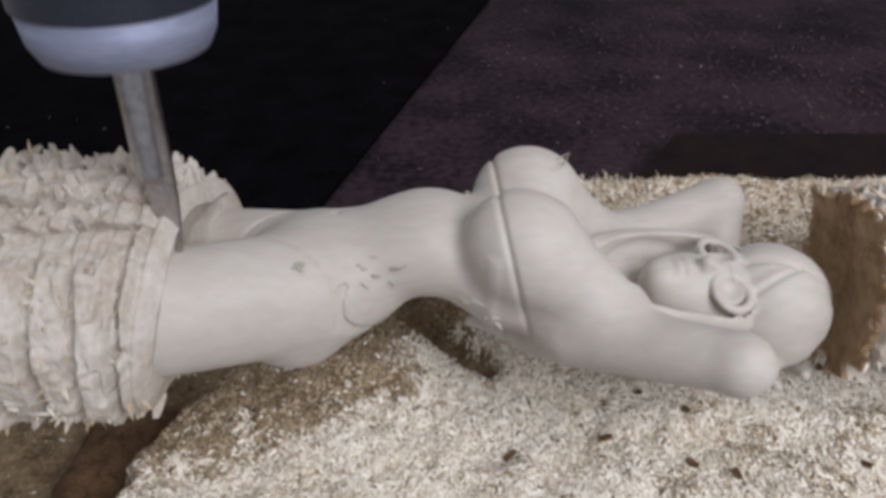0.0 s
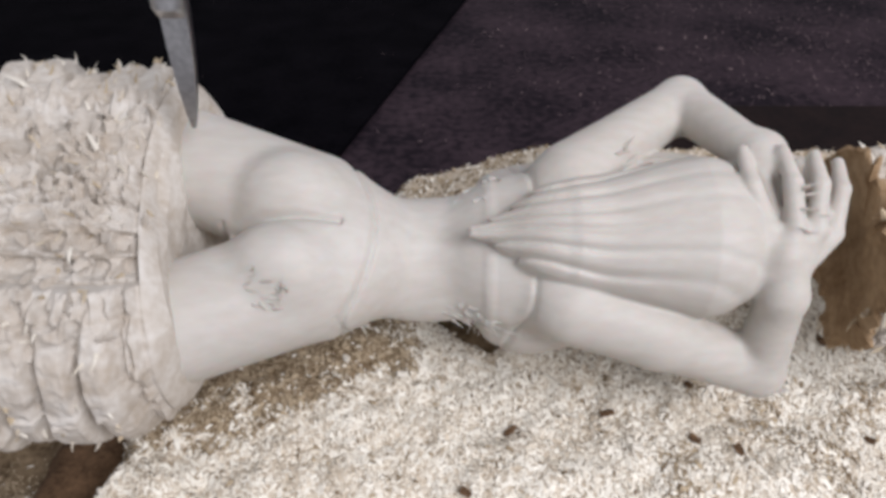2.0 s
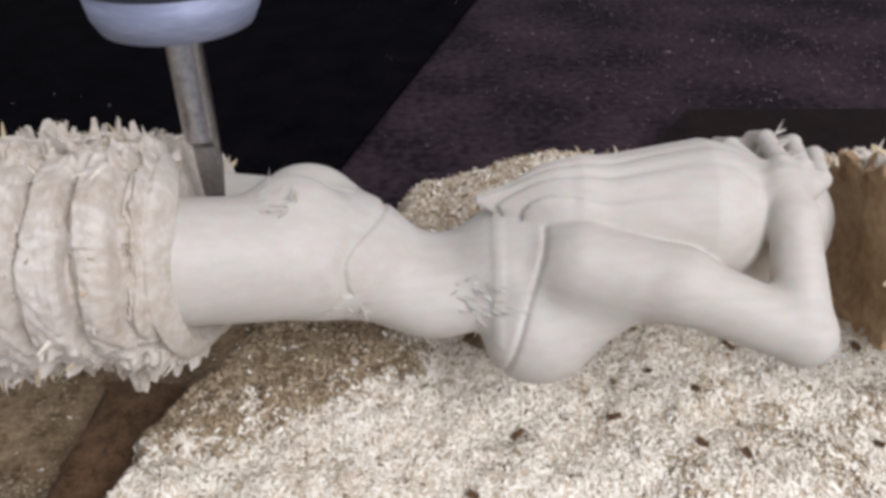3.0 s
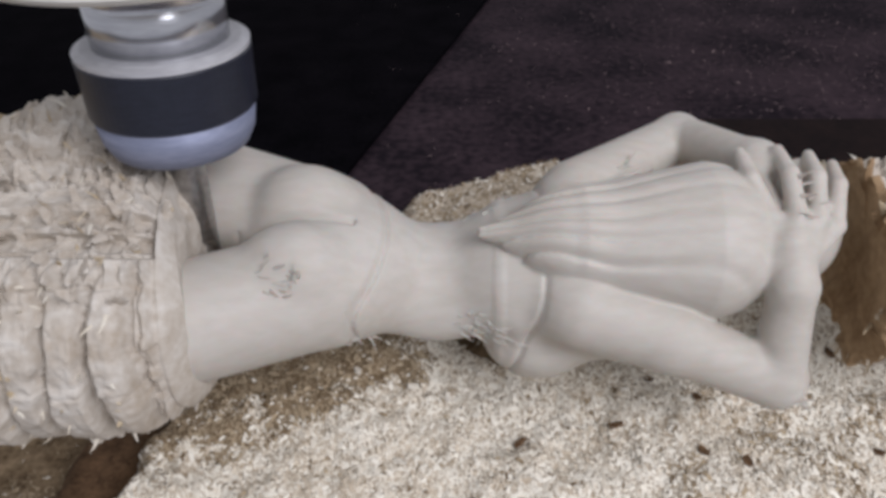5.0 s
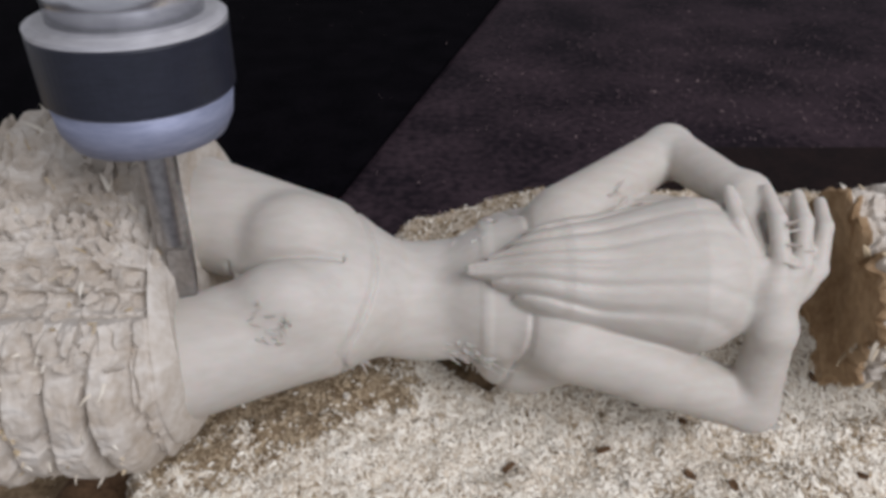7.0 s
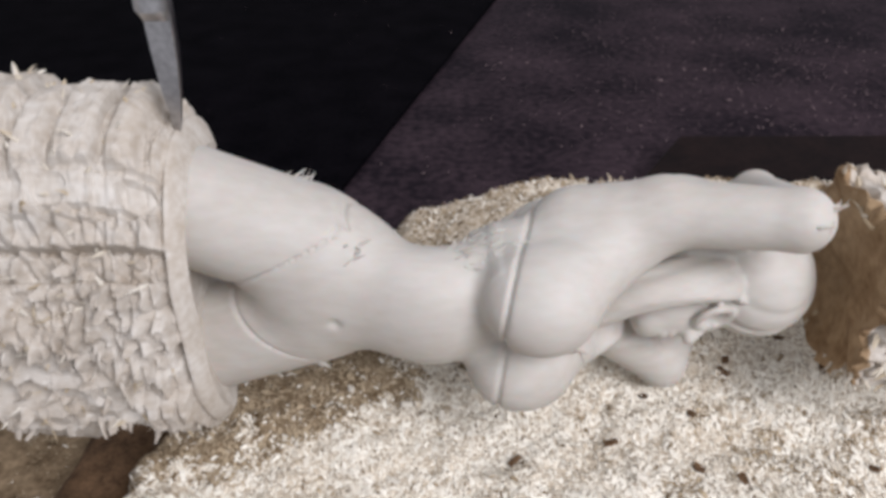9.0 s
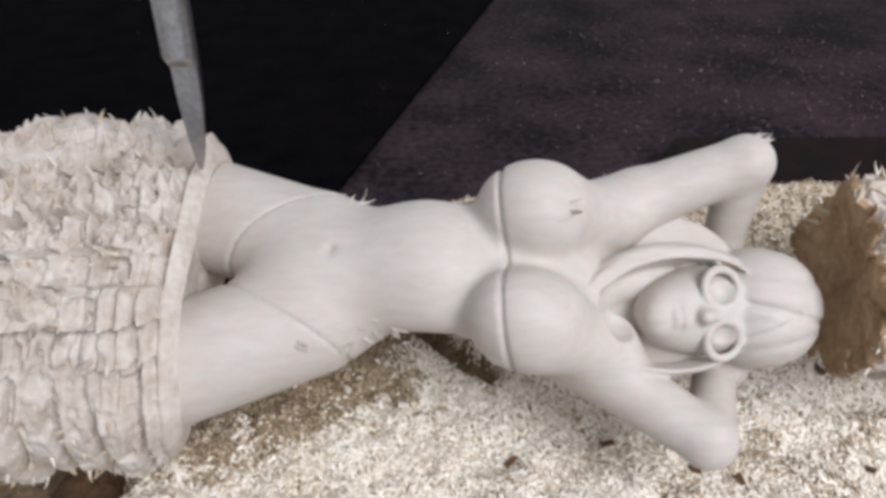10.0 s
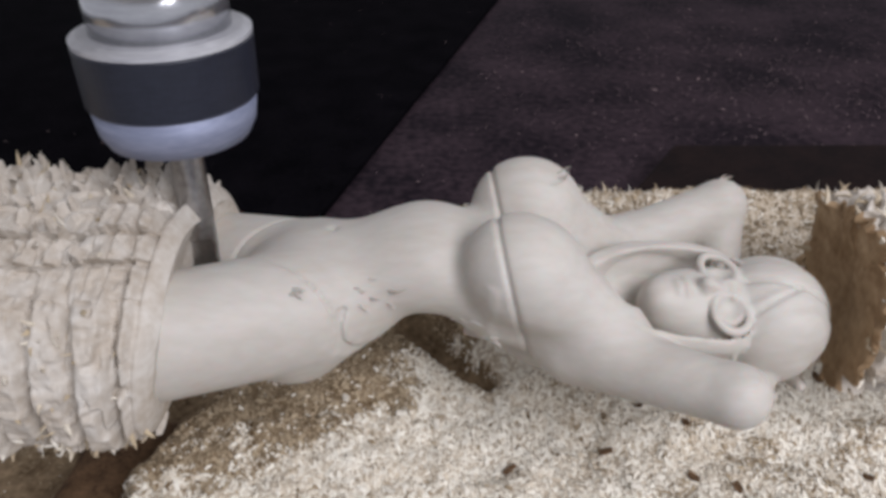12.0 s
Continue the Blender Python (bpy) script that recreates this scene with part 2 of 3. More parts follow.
def shavings():
    xs, ys = np.arange(-150, 200, 1.6), np.arange(-80, 116, 1.6)
    gx, gy = np.meshgrid(xs, ys, indexing="ij")
    gz = pile_height(gx, gy)
    nx, ny = gx.shape
    verts = np.stack([gx, gy, gz], -1).reshape(-1, 3) * MM
    i = np.arange(nx * ny).reshape(nx, ny)
    quads = np.stack([i[:-1, :-1], i[1:, :-1], i[1:, 1:], i[:-1, 1:]], -1).reshape(-1, 4)
    pile = mesh_object("shavings_pile", verts.tolist(), quads.tolist(), M_DUST, smooth=True)
    tagged(pile, "cream and brown wood shavings heaped under the workpiece", "wood shavings", kind="stuff")
    pile.data.materials.append(M_BROWN)
    mid = verts[quads].mean(1)
    # Brown also stands for shade: under the stock, in the slot, on the slope.
    pile.data.polygons.foreach_set("material_index", (((mid[:, 2] < 0.010) & (mid[:, 0] < -0.03)) | (trench(mid[:, 0] * 1000, mid[:, 1] * 1000) < 3.4) | (old_and_shaded(mid[:, 0] * 1000, mid[:, 1] * 1000) > 0.5)).astype(np.int32))
    rng = np.random.default_rng(4)
    n = 150000
    x, y = rng.uniform(-120, 130, n), rng.uniform(-48, 76, n)
    z = pile_height(x, y)
    keep = (z > 8.0 + 1.5 * rng.normal(0, 1, n)) & (trench(x, y) > 3.0 + rng.normal(0, 0.7, n)) & ((y < 33) | (rng.uniform(0, 1, n) < 0.35))
    x, y, z = x[keep], y[keep], z[keep]
    e = 0.8
    slope = np.stack([-(pile_height(x + e, y) - z) / e, -(pile_height(x, y + e) - z) / e, np.ones(len(x))], 1)
    patch = lattice_noise(x / 13, y / 11, 0, 41) + 0.5 * lattice_noise(x / 4, y / 4, 0, 42)
    # Brown for older shavings and, on the back crest and slope, for shade.
    share = 0.07 + 0.62 * np.clip((y - 30) / 8, 0, 1) + 0.90 * old_and_shaded(x, y)
    share = share + 0.42 * (patch > 0.35) * (x > 48) * (y < 4)
    tan = rng.uniform(0, 1, len(x)) < share
    for name, mat, pick, label in (("shavings_flakes", M_CHIP, ~tan, "curled cream wood flakes"), ("brown_flakes", M_TAN, tan, "older tan and brown wood flakes, partly coloured for shade")):
        v, f = flakes(x[pick], y[pick], z[pick], slope[pick], rng, 0.30, 0.45)
        tagged(mesh_object(name, v, f, mat, pile), label, kind="stuff")
    x, y = rng.normal(46, 6, 60), rng.normal(66, 1.5, 60)
    v, f = slivers((np.stack([x, y, pile_height(x, y)], 1) * MM).tolist(), rng.normal((0.2, 0, 1.0), (0.7, 0.4, 0.2), (60, 3)).tolist(),
                   rng.uniform(1.5, 4.0, 60) * MM, rng.uniform(0.4, 1.1, 60) * MM, rng)
    tagged(mesh_object("crest_fibres", v, f, M_SLIVER, pile), "loose curled fibres on the crest", kind="stuff")
    x, y = np.concatenate([rng.uniform(-260, 520, 3200), rng.normal(200, 75, 2600)]), np.concatenate([rng.uniform(105, 640, 3200), rng.normal(330, 75, 2600)])
    x, y = x[y > 105], y[y > 105]
    keep = (x > (y - 100) * 0.211 - 35) | (rng.uniform(0, 1, len(x)) < 0.05)
    x, y = x[keep], y[keep]
    v, f = flakes(x, y, np.full(len(x), 3.1) * (x < (y - 100) * 0.211 - 35) + 0.1, np.tile([0.0, 0.0, 1.0], (len(x), 1)), rng, 0.3, 0.3)
    tagged(mesh_object("bed_dust", v, f, M_SPECK), "scattered wood dust lying on the machine bed", "wood dust", kind="stuff")


def flakes(x, y, z, nrm, rng, size, loft):
    """Small bent flakes lying on a surface; places in mm."""
    n = len(x)
    nrm = nrm / np.linalg.norm(nrm, axis=1)[:, None]
    nrm = nrm + rng.normal(0, 0.27, (n, 3))
    nrm /= np.linalg.norm(nrm, axis=1)[:, None]
    d = np.cross(nrm, rng.normal(0, 1, (n, 3)))
    d /= np.linalg.norm(d, axis=1)[:, None]
    side = np.cross(nrm, d)
    length = rng.gamma(3.0, size, n).clip(0.35, 4.0)[:, None]
    width = rng.uniform(0.22, 0.85, n)[:, None] * (0.5 + 0.3 * length)
    c = np.stack([x, y, z + rng.uniform(0.05, loft, n)], 1)
    curl = rng.uniform(0.05, 0.45, n)[:, None] * length
    v = np.stack([c - d * length / 2 - side * width / 2, c - d * length / 2 + side * width / 2 * 0.6,
                  c - side * width / 2 + nrm * curl * 0.6, c + side * width / 2 + nrm * curl * 0.6,
                  c + d * length / 2 - side * width / 2 * 0.5, c + d * length / 2 + side * width / 2], 1) * MM
    b = np.arange(n)[:, None] * 6
    faces = np.concatenate([b + np.array([0, 1, 3, 2]), b + np.array([2, 3, 5, 4])])
    return v.reshape(-1, 3).tolist(), faces.tolist()


# ---------------------------------------------------------------- the workpiece
def figure_field(x, y, z):
    def smin(a, b, k):
        return np.minimum(a, b) - np.maximum(k - np.abs(a - b), 0) ** 2 / (4 * k)

    def rod(a, b, ra, rb, sy=1.0, sz=1.0):
        ax, ay, az = a
        bx, by, bz = b[0] - ax, (b[1] - ay) * sy, (b[2] - az) * sz
        px, py, pz = x - ax, (y - ay) * sy, (z - az) * sz
        t = np.clip((px * bx + py * by + pz * bz) / (bx * bx + by * by + bz * bz), 0, 1)
        d = np.sqrt((px - t * bx) ** 2 + (py - t * by) ** 2 + (pz - t * bz) ** 2)
        return (d - (ra + (rb - ra) * t)) / max(sy, sz, 1.0)

    def ball(c, r):
        px, py, pz = x - c[0], y - c[1], z - c[2]
        k0 = np.sqrt((px / r[0]) ** 2 + (py / r[1]) ** 2 + (pz / r[2]) ** 2) + 1e-6
        k1 = np.sqrt((px / r[0] ** 2) ** 2 + (py / r[1] ** 2) ** 2 + (pz / r[2] ** 2) ** 2) + 1e-6
        return k0 * (k0 - 1) / k1

    y_still, z_still = y, z

    def turned(degrees):
        c, k = np.cos(np.radians(degrees)), np.sin(np.radians(degrees))
        return y_still * c + z_still * k, -y_still * k + z_still * c

    # hips, turned a little against the chest
    y, z = turned(np.interp(x, [-60, -30, -2, 20], [-13, -12, -4, 0]).astype(np.float32))
    ay = np.abs(y)
    d = ball((-27, 0.7, -1), (17.5, 18.2, 13.0))
    d = smin(d, rod((-24, 0, 1.5), (-3, 0, 8.6), 15.0, 12.4, 1.0, 1.36), 6)
    d = smin(d, rod((-3, 0, 8.6), (14, 0, 3), 12.4, 15.0, 1.0, 1.38), 5)
    d = smin(d, ball((18, 0, 2), (15, 16.0, 11.5)), 6)
    d = smin(d, ball((26, 0, -3), (10, 18, 9)), 6)
    for sgn in (1, -1):
        d = smin(d, rod((-29, 8.6 * sgn, -1), (-66, 23.5 * sgn, -2.6), 12.8, 12.5), 3)
        d = smin(d, ball((-32, 8.6 * sgn + 0.4, -7.2), (12.0, 9.6, 10.8)), 2.2)
    for cx, cy, cz in ((15.6, -12.2, 13.2), (18.2, 10.4, 13.8)):
        cup = smin(ball((cx, cy, cz), (11.5, 9.8, 11.5)), rod((cx + 3, cy * 1.05, cz - 1.5), (cx + 18, cy * 1.25, 0.5), 9.0, 7.6), 5)
        d = smin(d, cup, 3.0)
    # seams of the swimwear
    leg = -48 + 25 * (np.clip(ay / 17.5, 0, 1.2)) ** 1.6
    d = d + 0.7 * np.exp(-((x - leg) / 0.5) ** 2) * (z > -6)
    d = d + 0.75 * np.exp(-((x + 14 + 0.02 * y * y) / 0.55) ** 2) * (z < 4)
    d = d + 1.3 * np.exp(-(ay / 0.8) ** 2) * (z < -4) * (x < -20)
    d = d + 0.8 * np.exp(-((x - 13 + 0.25 * (z - 14)) / 0.5) ** 2)
    d = d - 0.3 * np.exp(-((x - 9.5) / 1.2) ** 4) * (z < 14)
    d = d + 0.9 * np.exp(-((x + 23) ** 2 + y ** 2) / 1.4) * (z > 5)
    y, z = y_still, z_still
    # neck and arms
    d = smin(d, rod((30, 0, -2), (48, 0, -4), 6.0, 5.2), 3)
    left = smin(rod((28, -15, -5), (53.8, -34.4, 0.8), 7.4, 5.7), rod((53.8, -34.4, 0.8), (63, -15, -16), 5.6, 4.4), 2)
    right = smin(smin(rod((27, 14, -4), (44, 19, -2), 7.4, 7.0), rod((44, 19, -2), (67, 25, 5.5), 7.0, 6.0), 3), rod((67, 25, 5.5), (66.5, 13, -13), 5.8, 4.5), 2)
    d = smin(d, np.minimum(left, right), 6)
    # head, its face turned to one side and tipped back: u to the crown, s across the glasses, n out of the face
    x_still = x
    px, py, pz = x - 58.1, y + 9.6, z - 6.3
    x = 0.973 * px + 0.122 * py - 0.196 * pz
    y = -0.049 * px + 0.937 * py + 0.345 * pz
    z = 0.226 * px - 0.326 * py + 0.918 * pz
    ay = np.abs(y)
    head = ball((3, 0, -10.5), (15.0, 10.6, 11.2))
    head = smin(head, ball((-7.5, 0, -7.2), (8.5, 7.2, 7.0)), 4)
    head = smin(head, ball((-13.0, 0, -3.6), (2.6, 3.2, 2.4)), 3)
    head = smin(head, rod((0.5, 0, -0.8), (-5.0, 0, 1.6), 0.9, 1.5), 1.3)
    head = smin(head, ball((-5.0, 0, 0.4), (1.1, 2.1, 1.0)), 0.8)
    head = smin(head, ball((-8.7, 0, -0.5), (0.9, 2.5, 1.2)), 0.6)
    head = smin(head, ball((-10.5, 0, -0.8), (0.9, 2.1, 1.2)), 0.6)
    for sgn in (1, -1):
        wide = np.sqrt((x * 0.95) ** 2 + ((y - 5.3 * sgn) * 0.92) ** 2)
        head = np.maximum(head, -ball((0, 5.3 * sgn, 1.4), (3.2, 3.4, 3.4)))
        head = np.minimum(head, np.sqrt((wide - 3.7) ** 2 + (z - 0.3 + 0.16 * ay) ** 2) - 0.85)
        head = np.minimum(head, rod((0.5, 9.0 * sgn, -1.4), (3, 11.8 * sgn, -9), 0.8, 0.8))
    head = np.minimum(head, rod((0.8, 1.8, 0.4), (0.8, -1.8, 0.4), 0.8, 0.8))
    # hair combed over the crown to both sides of a parting
    cap = ball((13.6, -0.6, -9.0), (13.4, 13.6, 14.0))
    cap = cap + 0.9 * np.exp(-((y - 1.0 + 0.30 * (x - 8)) / 0.7) ** 2) * (z > -2) + 0.7 * np.exp(-((y + 5.0 - 0.45 * (x - 6)) / 0.6) ** 2) * (z > -4) * (x < 15)
    cap = cap + 0.35 * np.abs(np.sin(ay * 0.5 + 0.1 * x)) ** 8 * (z > -10)
    head = smin(head, cap, 0.6)
    # locks falling past the cheeks to the chest, hollow within
    hood = np.maximum(ball((-8.5, 1.0, -7.5), (22.5, 14.4, 12.0)), -ball((-8.0, 0.6, -2.0), (19.5, 11.4, 14.5)))
    hood = np.maximum(np.maximum(hood, x - 9), -13.5 - z)
    hood = np.maximum(hood, z - 0.5 - 0.10 * x + 0.24 * np.maximum(y, 0))
    hood = hood + 0.4 * np.abs(np.sin(np.arctan2(z + 14, ay + 0.01) * 9 + 0.05 * x)) ** 5
    d = np.maximum(smin(d, hood, 0.8), -ball((-20.5, 1.0, 0.0), (5.5, 5.5, 8.5)))
    d = np.minimum(d, head)
    x, y, z = x_still, y_still, z_still
    y, z = y_still, z_still
    # long hair down the back
    hair = rod((51, 0, -9), (24, 0, -10), 16.8, 10.5, 1.0, 1.08)
    hair = smin(hair, rod((26, 0, -11), (6, 0, -12), 9.5, 1.4), 4)
    hair = np.maximum(hair, z + 1.5)
    wave = y + 0.6 * np.sin(x * 0.16)
    hair = hair + 0.95 * np.clip((58 - x) / 34, 0.3, 1) * np.abs(np.sin(wave * 8.0 / np.clip(4 + 0.21 * (x - 4), 2.5, 16) + 0.4)) ** 6 * (z < -6)
    d = smin(d, hair, 0.8)
    # clasped fingers: one palm laid over the back of the head, four fingers fanned across it and a thumb
    d = smin(d, rod((66.5, 13, -13), (65.5, 6.0, -17.5), 4.6, 4.4), 2)
    for k in range(4):
        u = 62.6 + 4.3 * k
        fan = (-5.6, -1.0, 1.2, 2.6)[k]
        top = (-17.6, -19.2, -18.2, -15.6)[k]
        d = smin(d, rod((65.8 + 1.2 * (k - 1.5), 8.5, -15.5), (u, 1.6, top - 1.4), 3.0, 2.3), 1.6)
        mid = (u + 0.62 * fan, -6.5, top - 4.0)
        finger = smin(rod((u, 1.6, top - 1.4), mid, 2.1, 1.8), rod(mid, (u + fan * (0.7 if k == 0 else 1.0), -14.5 + 0.6 * k, top - 2.2), 1.8, 1.2), 0.6)
        d = smin(d, finger, 0.35)
    d = smin(d, rod((65, -16, -14), (64.5, -12, -16.5), 5.0, 4.6), 2.0)
    for k in range(3):
        d = smin(d, rod((62 + 4.4 * k, -12, -18.0), (64.5 + 4.4 * k, -1.5, -19.0), 1.9, 1.3), 0.6)
    d = smin(d, rod((63.0, 8.5, -15.0), (56.5, 1.5, -20.5), 2.2, 1.4), 0.8)
    return d


def ragged_stock(x0, x1, semi_y, semi_z, power, face_depth, seed, pitch, lean, cone, calm, notch, step=0.4, face_end=1, slim=(0.0, 0.0), twist=0.0):
    """Rough-milled block round the axis, in mm: ledges along it, tool grooves round it, torn pits and a ragged rim."""
    nx, na = int((x1 - x0) / step), 560
    xs = np.linspace(x0, x1, nx)
    an = np.linspace(0, 2 * np.pi, na, endpoint=False)
    gx, ga = np.meshgrid(xs, an, indexing="ij")
    c, s = np.cos(ga), np.sin(ga)
    semi_y = np.where(c > 0, semi_y - slim[0], semi_y - slim[1])
    r = (np.abs(c / semi_y) ** power + np.abs(s / semi_z) ** power) ** (-1 / power)
    size = np.mean(semi_y + semi_z) / 2
    plain, arc, cx, ca = r, ga * size, c * 5, s * 5
    edge = (x1 - gx) if face_end > 0 else (gx - x0)
    across = r * c
    # the narrow sides: rounded ribs round the axis with cracks between them
    wob = 0.16 * lattice_noise(cx, ca, gx / 12, seed) + 0.05 * lattice_noise(cx * 3, ca * 3, gx / 5, seed + 20)
    phase = gx / pitch + wob
    rib = np.floor(phase)
    f = np.abs(phase - rib - 0.5) * 2
    ribs = 1.0 * cell_noise(rib, rib * 0, seed + 1) - 2.3 * np.clip((f - 0.5) / 0.3, 0, 1) ** 1.5 - 2.6 * np.clip(f - 0.86, 0, 1) / 0.14 * np.clip(0.3 + lattice_noise(cx * 0.8, ca * 0.8, rib * 3.1, seed + 2), 0, 1)
    ribs = ribs + 0.9 * np.clip(lattice_noise(cx * 1.5, ca * 1.5, gx / 9, seed + 21), 0, 1)
    fringe = np.clip(lattice_noise(phase * 1.7, arc / 1.9, 0, seed + 22) - 0.12, 0, 1) * np.clip(0.5 + lattice_noise(cx, ca, gx / 13, seed + 23), 0, 1)
    ribs = ribs + 1.3 * fringe * (f < 0.8)
    # the broad faces: terraces along the axis, some with scooped pockets, some torn into fibre
    row = across / 6.6 + 0.10 * lattice_noise(gx / 11, across / 20, s * 3, seed + 3)
    lane = np.floor(row) + 40 * (s > 0)
    fy = row - np.floor(row)
    col = gx / 7.6 + 0.5 * cell_noise(lane, lane * 0, seed + 4) + 0.04 * lattice_noise(gx / 4, across / 3, 0, seed + 5)
    fx = col - np.floor(col)
    kind = cell_noise(lane, lane * 0 + 1, seed + 6)
    terrace = 2.5 * cell_noise(lane, lane * 0 + 2, seed + 7) + 0.8 * cell_noise(lane, col, seed + 8) - 1.5 * np.clip(fy - 0.8, 0, 1) / 0.2
    bowl = np.clip(3.2 * (1 - ((fx - 0.5) / 0.42) ** 4 - ((fy - 0.42) / 0.40) ** 2), 0, 1)
    pocket = -3.6 * bowl * (0.5 + 0.5 * cell_noise(lane, col, seed + 9)) * (kind > -0.2)
    fibre = (2.6 * lattice_noise(gx / 1.5, across / 5.0, s * 2, seed + 10) + 1.3 * lattice_noise(gx / 0.9, across / 2.2, 0, seed + 11) - 1.2) * (kind <= -0.2)
    fine = np.clip(1 - edge / 19, 0, 1) ** 0.5 * np.clip(0.4 + 1.5 * lattice_noise(cx * 0.6, ca * 0.6, 3.0, seed + 12), 0, 1)
    comb = (gx / 3.3 + 0.12 * lattice_noise(cx, ca, gx / 6, seed + 13)) % 1.0
    grooves = -1.9 * np.clip(np.abs(comb - 0.5) * 6 - 1.9, 0, 1)
    broad = terrace + (pocket + fibre) * (1 - fine) + grooves * fine
    side = np.clip((np.abs(across) / semi_y - 0.74) / 0.10 + 0.5 * lattice_noise(gx / 7, s * 4, 0, seed + 14), 0, 1)
    step_off = 0.9 * cell_noise(np.floor(gx / 15 + 0.3), ga / (2 * np.pi) * 9, seed + 15)
    tear = np.clip(lattice_noise(gx / 2.0, arc / 2.4, 0, seed + 16) - 0.35, 0, 1) * np.clip(lattice_noise(cx * 0.5, ca * 0.5, gx / 18, seed + 17) * 2, 0, 1)
    rough = side * ribs + (1 - side) * broad + step_off - 3.0 * tear + 0.2 * lattice_noise(gx / 0.8, arc / 0.9, 0, seed + 18)
    rough = rough - 3.5 * np.clip((-98 + 1.5 * lattice_noise(cx, ca, 0, seed + 19) - gx) / 1.5, 0, 1)
    # a smooth collar is left at the finished end
    r = plain + rough * np.clip((edge - 3.0) / 0.8, calm, 1)
    r = r - 1.6 * (1 - calm) * np.exp(-((edge - 3.7) / 0.6) ** 2) - np.clip(cone - edge, 0, cone) ** 1.5 * 0.75
    r = r - (1 - calm) * np.clip(10 - edge, 0, 10) ** 1.3 * 0.55 * np.where(c > 0, 1.0, 0.4) * c ** 4
    r = r - (1 - calm) * np.clip(9 - edge, 0, 9) ** 1.2 * 0.36 * np.abs(s) ** 3
    lean = np.radians(lean - twist * c)
    k, q = np.cos(lean), np.sin(lean)
    py, pz = r * c, r * s
    torn = calm * (2.2 * lattice_noise(cx * 0.6, ca * 0.6, 2.0, seed + 15) + 1.2 * lattice_noise(cx * 2, ca * 2, 5.0, seed + 16))
    gx = gx - notch * np.clip(np.cos(ga + np.radians(110)), 0, 1) * np.clip(1 - edge / 22, 0, 1)
    verts = np.stack([gx + torn * np.clip(1 - edge / 14, 0, 1), py * k - pz * q, py * q + pz * k], -1)
    rows = [verts[j] for j in range(nx)]
    rim = verts[-1] if face_end > 0 else verts[0]
    cap = []
    for j, f in enumerate((0.93, 0.8, 0.62, 0.45, 0.28, 0.1)):
        ringv = rim.copy()
        reach = np.linalg.norm(ringv[:, 1:], axis=1)[:, None]
        ringv[:, 1:] *= f * (f + (1 - f) * reach.mean() / reach)
        ringv[:, 0] = rim[:, 0].mean() + (rim[:, 0] - rim[:, 0].mean()) * f ** (3 + 6 * calm)
        ringv[:, 0] += -face_end * face_depth * (1 - f) ** 0.7 + (0.5 + 0.2 * calm) * lattice_noise(ringv[:, 1] / 4, ringv[:, 2] / 4, j * 0.3, seed + 9)
        cap.append(ringv)
    rows = rows + cap if face_end > 0 else cap[::-1] + rows
    allv = np.concatenate(rows)
    m = len(rows)
    i = np.arange(m * na).reshape(m, na)
    quads = np.stack([i[:-1], np.roll(i, -1, 1)[:-1], np.roll(i, -1, 1)[1:], i[1:]], -1).reshape(-1, 4)
    faces = quads.tolist() + [list(range(na))[::-1], list(range((m - 1) * na, m * na))]
    return allv, faces, m, na


def splinter_set(allv, picks, rng, low, high, wide, out_x=0.0):
    pts = allv[picks]
    nrm = np.stack([rng.normal(out_x, 0.5, len(pts)), pts[:, 1], pts[:, 2]], 1)
    nrm[:, 1:] /= np.linalg.norm(nrm[:, 1:], axis=1)[:, None]
    return slivers((pts * MM).tolist(), nrm.tolist(), rng.uniform(low, high, len(pts)) * MM, rng.uniform(*wide, len(pts)) * MM, rng)


def torn_chunk(rng):
    """A blunt curled chunk of torn wood that rises from its foot."""
    tall, wide, thick, lean = rng.uniform(2.6, 5.2), rng.uniform(1.6, 3.6), rng.uniform(0.7, 1.6), rng.normal(0, 0.5)
    verts = []
    for k in range(5):
        t = k / 4
        w, h = wide * (1 - 0.55 * t ** 1.5) * rng.uniform(0.85, 1.15), thick * (1 - 0.6 * t)
        cx, cy, z = rng.normal(0, 0.15), lean * tall * t * t, tall * (t - 0.25)
        for sx, sy in ((1, 0.4), (0.4, 1), (-0.5, 0.9), (-1, -0.3), (-0.3, -1), (0.6, -0.8)):
            verts.append(((cx + sx * w / 2) * MM, (cy + sy * h / 2 + 0.5 * sx * sx * h) * MM, (z + rng.normal(0, 0.2) * (k > 0)) * MM))
    faces = [(6 * k + j, 6 * k + (j + 1) % 6, 6 * k + 6 + (j + 1) % 6, 6 * k + 6 + j) for k in range(4) for j in range(6)]
    return verts, [], faces + [tuple(range(5, -1, -1)), tuple(range(24, 30))]


